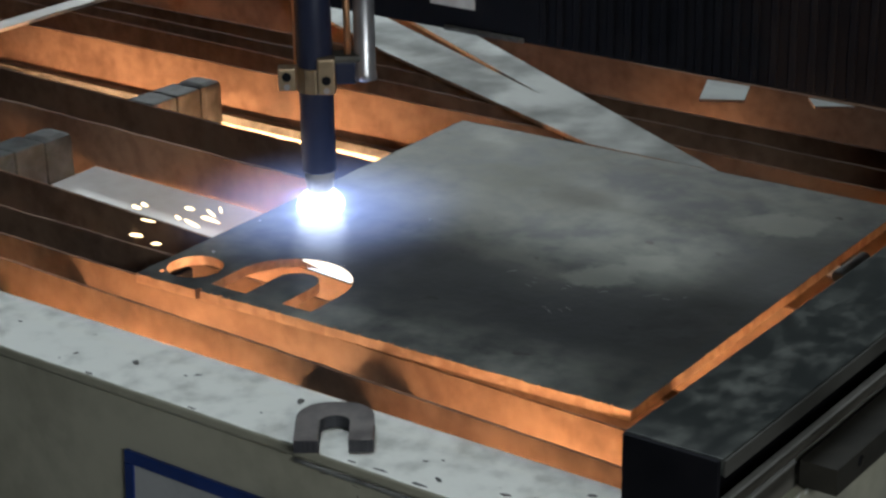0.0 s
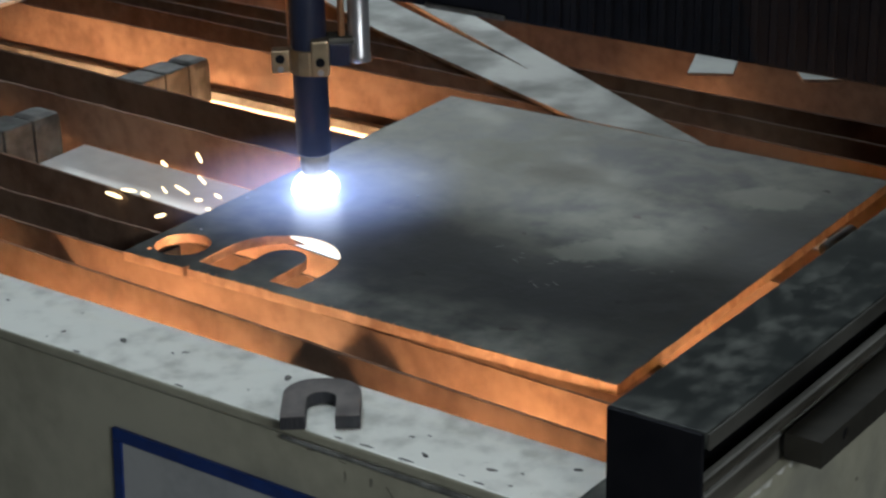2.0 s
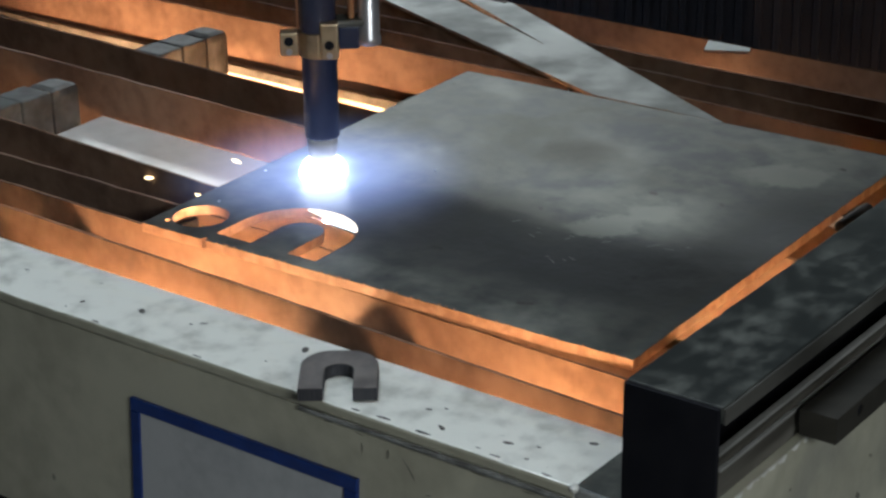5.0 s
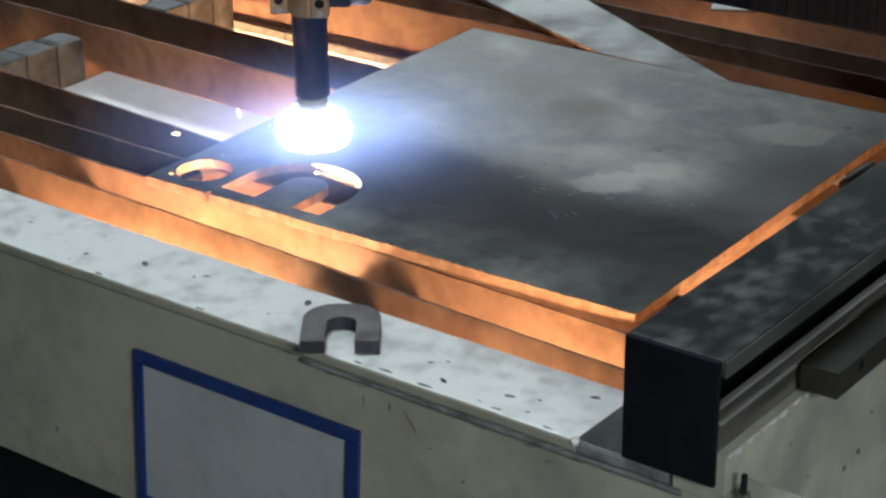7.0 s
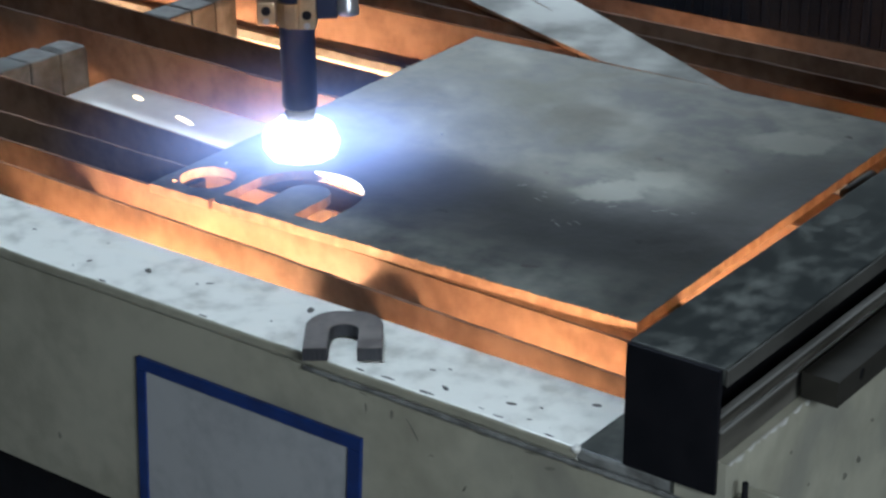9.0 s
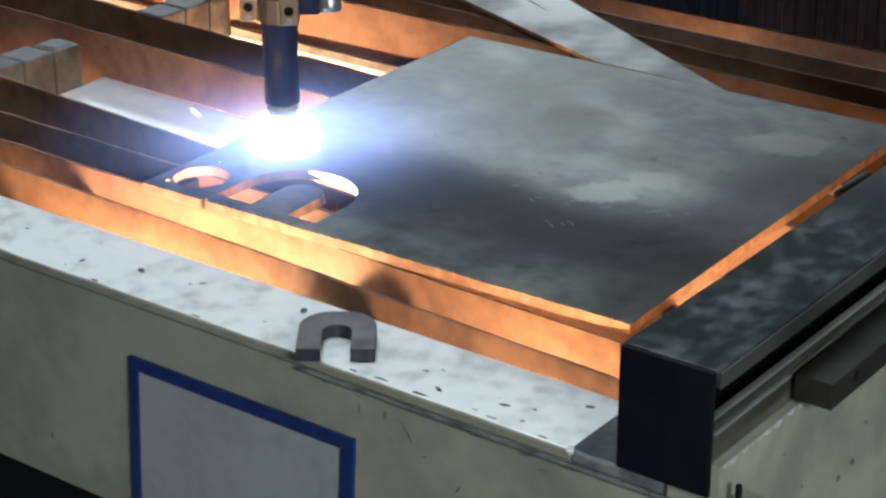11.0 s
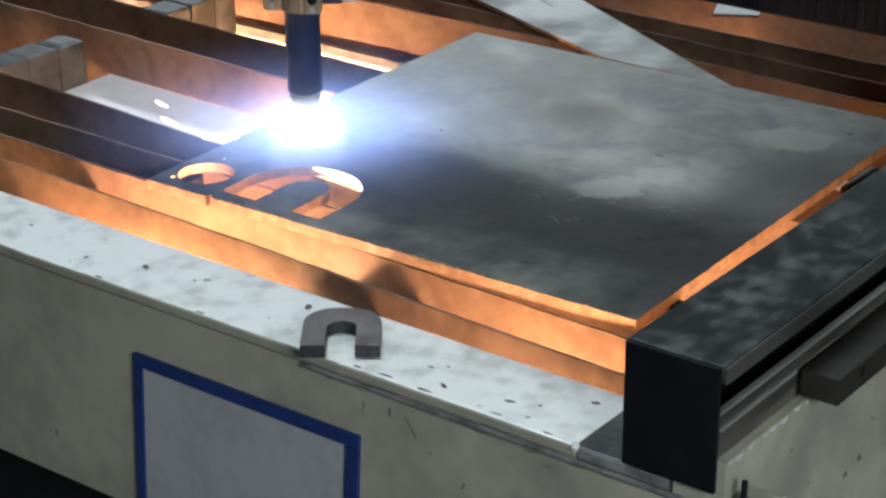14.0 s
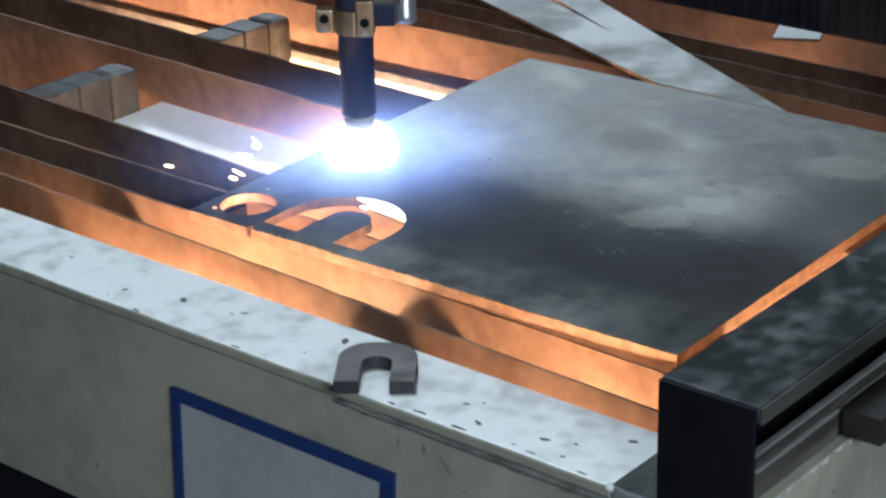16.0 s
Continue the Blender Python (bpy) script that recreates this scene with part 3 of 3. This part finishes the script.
# ---------------------------------------------------------------- work pieces
def steel_plate():
    p = thing("steel_plate", "dark mill-scaled steel plate with cut-outs on the slats", "steel plate", (0, 0, 0), 1.455)
    W, D, T = 0.60, 0.611, 0.0105
    outline = [(0, 0), (0.083, 0), (0.0845, 0.006), (0.0875, 0.0065), (0.089, 0), (W, 0), (W, D), (0, D)]
    hole = arc_pts(0.041, 0.048, 0.0305, 0, 350, 35)
    u = [(0.086, 0.021), (0.133, 0.0205)] + arc_pts(0.157, 0.073, 0.0245, 180, 0, 14) + [(0.182, 0.0195), (0.219, 0.0195)] + arc_pts(0.1525, 0.068, 0.0665, 0, 180, 26)
    small = arc_pts(0.0185, 0.0205, 0.0034, 0, 330, 11)
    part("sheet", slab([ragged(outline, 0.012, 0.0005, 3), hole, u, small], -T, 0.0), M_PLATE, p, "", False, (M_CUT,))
    # Strong light on this cut face, put in as a glowing strip.
    hot = bmesh.new()
    n = 26
    rings = []
    for i in range(n + 1):
        a = radians(36 + 80 * i / n)
        low = -0.0006 - 0.0096 * min(1.0, i / 6) * min(1.0, 0.2 + (n - i) / 7)
        rings.append([hot.verts.new((0.1525 + r * math.cos(a), 0.068 + r * math.sin(a), z)) for r, z in
                      ((0.0660, -0.0006), (0.0660, low), (0.0664, low), (0.0664, -0.0006))])
    for q, w in zip(rings, rings[1:]):
        for k in range(4):
            hot.faces.new((q[k], q[(k + 1) % 4], w[(k + 1) % 4], w[k]))
    hot.faces.new(rings[0])
    hot.faces.new(rings[-1][::-1])
    bmesh.ops.recalc_face_normals(hot, faces=hot.faces)
    part("lit_cut_face", hot, M_LIT_FACE, p, "cut face whose bright light is put in as glow")
    rnd = random.Random(5)
    for x, y in [(0.172, 0.295), (0.012, 0.19), (0.03, 0.09)]:
        part("metal_droplet", lathe([(0.0006, 0), (0.0016, 0.0004), (0.0013, 0.0012), (0.0004, 0.0016)], 8, None, (x, y, -0.0001)), M_CHROME, p)
    for i in range(16):
        cx, cy = ((0.428, 0.212), (0.345, 0.205), (0.40, 0.165), (0.50, 0.245))[i % 4]
        x, y, w, a = cx + rnd.uniform(-0.03, 0.03), cy + rnd.uniform(-0.012, 0.012), rnd.uniform(0.004, 0.012), rnd.uniform(-0.6, 0.9)
        bm = slab([[(0, 0), (w, -0.0002), (w * 1.1, 0.0007), (w * 0.5, 0.0012), (0, 0.0006)]], -0.0003, 0.00025)
        bmesh.ops.transform(bm, matrix=Matrix.Translation((x, y, 0)) @ Matrix.Rotation(a, 4, "Z"), verts=bm.verts)
        part("chalk_mark", bm, M_CHALK, p, "", False, (M_CHALK,))
    for i in range(34):
        x = rnd.uniform(0.1, 0.58)
        part("slag_bead", lathe([(0.0008, 0), (0.0015, 0.0006), (0.0006, 0.0014)], 6, None, (x, rnd.uniform(0.0005, 0.002), -0.0003)), M_CUT, p)


def horseshoe():
    h = thing("horseshoe_part", "grey-brown steel horseshoe cut-out on the painted rim", "cut part", (0.402, -0.165, TOP + 0.0003), 36.6)
    w, s, ln = 0.0357, 0.0135, 0.0775
    pts = [(-w, 0), (-s, 0)] + arc_pts(0, 0.0365, s, 180, 0, 14) + [(s, 0), (w, 0)] + arc_pts(w - 0.030, ln - 0.030, 0.030, 0, 90, 14) + arc_pts(0.030 - w, ln - 0.030, 0.030, 90, 180, 14)
    bm = slab([pts], 0, 0.0133)
    es = [e for e in bm.edges if len(e.link_faces) == 2 and {f.material_index for f in e.link_faces} == {0, 1}]
    bmesh.ops.bevel(bm, geom=es, offset=0.0006, segments=1, affect="EDGES")
    part("shoe", bm, M_SHIM, h, "", False, (M_SHIM_SHADE,))


def scraps():
    a = thing("scrap_sheet", "long grey scrap sheet with a slit, across the slats", "scrap metal")
    z = -0.0115
    part("sheet", slab([[(0.158, 0.637), (0.345, 0.636), (-0.275, 0.981), (-0.60, 1.16), (-0.66, 1.11), (-0.351, 0.963), (-0.005, 0.775), (-0.385, 0.955), (-0.7, 1.10), (-0.76, 1.05), (-0.305, 0.821)]],
                        z, z + 0.005), M_SCRAP, a, "", False, (M_CUT,))
    for k, pts in enumerate([[(0.145, 0.961), (0.179, 0.877), (0.232, 0.905), (0.208, 0.964)], [(0.297, 0.961), (0.321, 0.932), (0.365, 0.96)],
                             ]):
        c = thing("scrap_offcut", "small grey steel offcut lying on the slats", "scrap metal", (0, 0, 0), 0, "offcuts")
        part("offcut", slab([pts], z, z + 0.004), M_SCRAP, c, "", False, (M_CUT,))


def flat_bar():
    f = thing("flat_bar", "pale grey flat steel bar lying across the slats", "scrap metal")
    part("bar", box(-0.9, -0.866, 0.52, 1.3, -0.0115, -0.0055, 0.0012), M_SHEET, f)


def fallen_sheet():
    f = thing("fallen_sheet", "pale grey sheet wedged flat between two slats", "scrap metal")
    part("sheet", slab([[(-0.425, 0.176), (0.03, 0.146), (0.03, 0.347), (-0.432, 0.3615)]], -0.0735, -0.071), M_SHEET, f, "", False, (M_CUT,))


steel_plate()
flat_bar()
fallen_sheet()
horseshoe()
scraps()
stub = thing("steel_pin", "short dark round steel pin lying beside the plate", "pin")
b = lathe([(0.006, 0), (0.0075, 0.0015), (0.0075, 0.064), (0.006, 0.0655)], 20)
bmesh.ops.transform(b, matrix=Matrix.Translation((0.6085, 0.412, -0.0045)) @ Matrix.Rotation(radians(-90), 4, "X"), verts=b.verts)
part("pin", b, M_RACK, stub, "", True)


# ---------------------------------------------------------------- gantry and torch
def gantry():
    g = thing("gantry", "black machine gantry beam spanning the table", "machine gantry")
    part("beam", box(-2.2, 0.9, 0.42, 0.78, 0.36, 0.45, 0.004), M_BLACK, g)
    part("front_apron", box(-2.2, 0.9, 0.42, 0.60, 0.183, 0.359, 0.003), M_BLACK, g)
    for i in range(30):
        x = 0.232 + i * 0.0218
        part("bellows_fold", box(x, x + 0.009, 0.4168, 0.4195, 0.186, 0.358, 0.002), M_BLACK, g)
    # Glint on the apron's lower edge, put in as a lighter piece.
    part("glint_strip", box(0.10, 0.21, 0.4165, 0.4195, 0.183, 0.189, 0.001), M_RAIL, g, "lighter strip for the glint on the lower edge")
    part("white_label", box(0.081, 0.143, 0.4175, 0.4195, 0.2115, 0.24, 0.0004), M_PRIMER, g, "blank white label")
    for x in (-2.1, 0.72):
        part("gantry_leg", box(x, x + 0.07, 0.44, 0.62, 0.09, 0.1825, 0.003), M_BLACK, g)
    return g


def torch():
    """The torch with its clamp, side cylinder, arc and jet; z 0 is the plate's top."""
    t = thing("plasma_torch", "dark blue-black plasma torch in a brass clamp, arc burning", "plasma torch")
    part("barrel", lathe([(0.0178, 0.0545), (0.0192, 0.0565), (0.0192, 0.36), (0.018, 0.362)], 40), M_TORCH, t, "", True)
    part("nozzle", lathe([(0.005, 0.007), (0.0085, 0.009), (0.012, 0.022), (0.0155, 0.034), (0.0165, 0.044), (0.0168, 0.054)], 36), M_NOZZLE, t, "shield cap coloured pale for the arc's glare", True)
    q = radians(-37)

    def turned(bm):
        bmesh.ops.transform(bm, matrix=Matrix.Rotation(-q, 4, "Z"), verts=bm.verts)
        return bm
    c = part("clamp", turned(lathe([(0.0195, 0.1485), (0.0222, 0.1490), (0.0222, 0.1760), (0.0195, 0.1765)], 12)), M_BRASS, t, "dull brass clamp ring")
    for a, b, z0, z1 in ((-0.040, -0.0205, 0.1545, 0.1805), (0.003, 0.0225, 0.1495, 0.1900)):
        ear = part("clamp_ear", turned(box(a, b, -0.0265, -0.008, z0, z1, 0.0025)), M_BRASS, c)
        for dz, r, m in ((0.0165, 0.0052, M_BLACK), (0.005, 0.0034, M_CHROME)):
            bm = lathe([(r * 0.6, -0.0055), (r, -0.0045), (r, 0.001)], 12)
            bmesh.ops.transform(bm, matrix=Matrix.Translation(((a + b) / 2, -0.0265, z0 + dz)) @ Matrix.Rotation(radians(90), 4, "X"), verts=bm.verts)
            part("bolt", turned(bm), m, ear)
    part("arm", turned(box(0.0215, 0.044, -0.004, 0.012, 0.1545, 0.1795, 0.002)), M_TORCH, t, "dark blue holder arm")
    part("flange", turned(box(0.018, 0.050, -0.014, 0.014, 0.1815, 0.1895, 0.003)), M_RAIL, t, "worn steel flange")
    part("guide_rod", turned(lathe([(0.0035, 0.1900), (0.0038, 0.1915), (0.0038, 0.36)], 14, None, (0.036, -0.006, 0))), M_COPPER, t, "copper-coloured guide rod", True)
    part("side_cylinder", turned(lathe([(0.0105, 0.1585), (0.0128, 0.1593), (0.0128, 0.1665), (0.0118, 0.1685), (0.0118, 0.36)], 28, None, (0.0545, 0.002, 0))),
         M_CHROME, t, "polished steel cylinder", True)
    part("feed_wire", turned(lathe([(0.0012, 0.1715), (0.0012, 0.36)], 8, None, (-0.0215, -0.008, 0))), M_COPPER, t, "copper-coloured wire along the barrel", True)
    part("carriage", box(-0.05, 0.08, -0.05, 0.19, 0.33, 0.42, 0.004), M_BLACK, t, "black carriage plate")
    # arc, widened to a ball the size of its glare
    ball = lathe([(0.026 * math.sin(a), 0.0135 - 0.0205 * math.cos(a)) for a in [0.15 + 2.84 * i / 20 for i in range(21)]], 36)
    for v in ball.verts:
        v.co.xy *= 1 + 0.08 * noise.noise(v.co * 60)
    part("arc", ball, M_ARC, t, "white plasma arc", True)
    # unseen glow added under the slats, leaning forward to light their front faces
    bm = lathe([(0.003, 0.10), (0.0065, 0.14), (0.0075, 0.2), (0.0075, 0.26), (0.010, 0.31), (0.004, 0.335)], 10)
    bmesh.ops.transform(bm, matrix=Matrix.Translation((0.017, -0.026, -0.03)) @ Vector((0.0, -0.21, -0.19)).to_track_quat("Z", "Y").to_matrix().to_4x4(), verts=bm.verts)
    part("slat_fill", bm, M_SLAT_FILL, t, "unseen orange glow added under the slats", True)
    part("molten_jet", lathe([(0.002, -0.255), (0.006, -0.22), (0.0045, -0.12), (0.002, -0.0115)], 10), M_JET, t, "glowing jet of molten metal", True)
    # glare and lit fume round the arc, put in as thin level glowing layers
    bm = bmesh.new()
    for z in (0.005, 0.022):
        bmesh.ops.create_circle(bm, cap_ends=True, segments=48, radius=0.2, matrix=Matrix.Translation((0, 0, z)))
    f = part("arc_halo_layers", bm, M_ARC_HALO, t, "bluish glare and fume round the arc, as glowing layers")
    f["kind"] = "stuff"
    return t


def glare_halo():
    """Wider glare halo, hidden under the plate at first and raised round the arc later."""
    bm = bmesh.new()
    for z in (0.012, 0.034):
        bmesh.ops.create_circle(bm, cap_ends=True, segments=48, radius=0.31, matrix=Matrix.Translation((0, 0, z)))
    ob = part("halo_discs", bm, M_WIDE_HALO)
    ball = lathe([(0.042 * math.sin(a), 0.0145 - 0.029 * math.cos(a)) for a in [0.15 + 2.84 * i / 20 for i in range(21)]], 36)
    for v in ball.verts:
        v.co += v.co.normalized() * 0.004 * noise.noise(v.co * 70)
    part("glare_core", ball, M_GLARE, ob, "white ball standing in for the arc's glare", True)
    return tagged(ob, "wide bluish glare and fume, as glowing discs", "fume", "", "stuff")


def slag():
    """Unseen glows added in the tank to light slats, floor and plate edges orange."""
    for x, y, z, length, r, turn in ((0.56, -0.104, -0.235, 0.13, 0.0135, 0),
                                    (0.05, -0.104, -0.235, 0.065, 0.0165, 0),
                                    (-0.5, 0.55, -0.108, 0.45, 0.0024, 0),
                                    (-0.865, 1.03, -0.255, 0.6, 0.0032, 0),
                                    (0.13, 0.955, -0.14, 0.06, 0.002, 0),
                                    (0.662, 0.27, -0.19, 0.27, 0.0036, 90),
                                    (0.46, 0.05, -0.2, 0.18, 0.0035, 0)):
        bm = bmesh.new()
        bmesh.ops.create_icosphere(bm, subdivisions=2, radius=1, matrix=pose(x, y, z, 0, 0, turn) @ Matrix.Diagonal((length, r, r, 1)))
        part("tank_fill", bm, M_TANK_FILL, table, "unseen glow added to light the slats", True)


slag()
GANTRY = gantry()
TORCH = torch()
GLARE_HALO = glare_halo()


# ---------------------------------------------------------------- sparks
def spark_mesh(length, r):
    return lathe([(r * 0.3, -length / 2), (r, -length * 0.25), (r, length * 0.3), (r * 0.3, length / 2)], 6)


def sparks():
    """Drops of hot metal thrown out from under the plate's edge, over and over."""
    rnd = random.Random(21)
    made = []
    for i in range(17):
        ob = part("spark", spark_mesh(rnd.uniform(0.012, 0.032), rnd.uniform(0.0013, 0.0021)), M_SPARK)
        tagged(ob, "glowing orange spark flying from the cut", "spark", "sparks")
        rows = []
        t = -rnd.uniform(0, 0.4)
        while t < 16.4:
            life = rnd.uniform(0.3, 0.5)
            if i > 3 and 4.5 < t < 14.5:
                t = 14.5 + rnd.uniform(0, 0.5)
            a = Vector((rnd.uniform(-0.01, 0.04), rnd.uniform(0.12, 0.2), -0.03))
            b = Vector((rnd.uniform(-0.24, -0.03), rnd.uniform(0.1, 0.24), rnd.uniform(-0.07, 0.0)))
            m = (a + b) / 2 + Vector((0, 0, rnd.uniform(0.01, 0.04)))
            turn = (b - a).to_track_quat("Z", "Y").to_matrix().to_4x4()
            for k, p in ((0, a), (life * 0.35, m), (life, b), (life + 0.034, a)):
                rows.append((t + k, Matrix.Translation(p) @ turn))
            t += life + 0.068
        made.append((ob, [r for r in rows if 0 <= r[0] <= 16.0]))
    # two bursts thrown back over the plate
    for x, y, z, dt in [(-0.07, 0.70, 0.03, -0.5), (-0.02, 0.73, 0.03, -0.5), (0.04, 0.76, 0.03, -0.5), (0.08, 0.73, 0.035, -0.5), (0.10, 0.77, 0.03, -0.5)] + [(*p, 0.0) for p in [(-0.004, 0.499, 0.03), (0.012, 0.583, 0.03), (0.036, 0.515, 0.035), (0.076, 0.438, 0.03), (0.075, 0.544, 0.03), (0.026, 0.637, 0.03)]]:
        ob = part("spark", spark_mesh(rnd.uniform(0.03, 0.06), rnd.uniform(0.0018, 0.0026)), M_SPARK)
        tagged(ob, "long streaking spark thrown back over the plate", "spark", "sparks")
        way = Vector((0.02, 0.10, 0.012))
        turn = way.to_track_quat("Z", "Y").to_matrix().to_4x4()
        at = [(0.0, (0.09, 0.18, -0.2)), (12.3 + dt, (0.09, 0.18, -0.2)), (12.4 + dt, (0.085, 0.22, 0.03)), (12.5 + dt, (x, y, z)),
              (12.7 + dt, (x + 0.1, y + 0.9, z + 0.05)), (12.9 + dt, (x + 0.1, 1.9, -0.26)), (16.0, (x + 0.1, 1.9, -0.26))]
        made.append((ob, [(t, Matrix.Translation(p) @ turn) for t, p in at]))
    return made


SPARKS = sparks()


TORCH_ROWS = [(0.0, 0.0530, 0.2430), (1.0, 0.0635, 0.2395), (2.0, 0.0725, 0.2325), (3.0, 0.0790, 0.2240), (4.0, 0.0830, 0.2130), (4.6, 0.0845, 0.2060), (5.4, 0.0845, 0.1965), (6.25, 0.0825, 0.1880),
              (6.5, 0.0820, 0.1855), (7.25, 0.0800, 0.1785), (8.0, 0.0795, 0.1695), (9.0, 0.0740, 0.1630), (10.2, 0.0630, 0.1620), (11.5, 0.0545, 0.1685),
              (12.5, 0.0550, 0.1790), (13.5, 0.0560, 0.1895), (14.5, 0.0550, 0.2020), (15.25, 0.0540, 0.2110), (16.0, 0.0510, 0.2155)]


def motions():
    walk(TORCH, [(t, pose(x, y, 0)) for t, x, y in TORCH_ROWS])
    walk(GANTRY, [(t, pose(0, y - 0.243, 0)) for t, x, y in TORCH_ROWS])
    walk(GLARE_HALO, [(t, pose(x, y, 0 if t > 6.2 else -0.095)) for t, x, y in TORCH_ROWS])
    for ob, rs in SPARKS:
        rs = [(0.0, rs[0][1])] * (rs[0][0] > 0) + rs
        rs = rs + [(16.0, rs[-1][1])] * (rs[-1][0] < 16.0)
        walk(ob, rs)


motions()
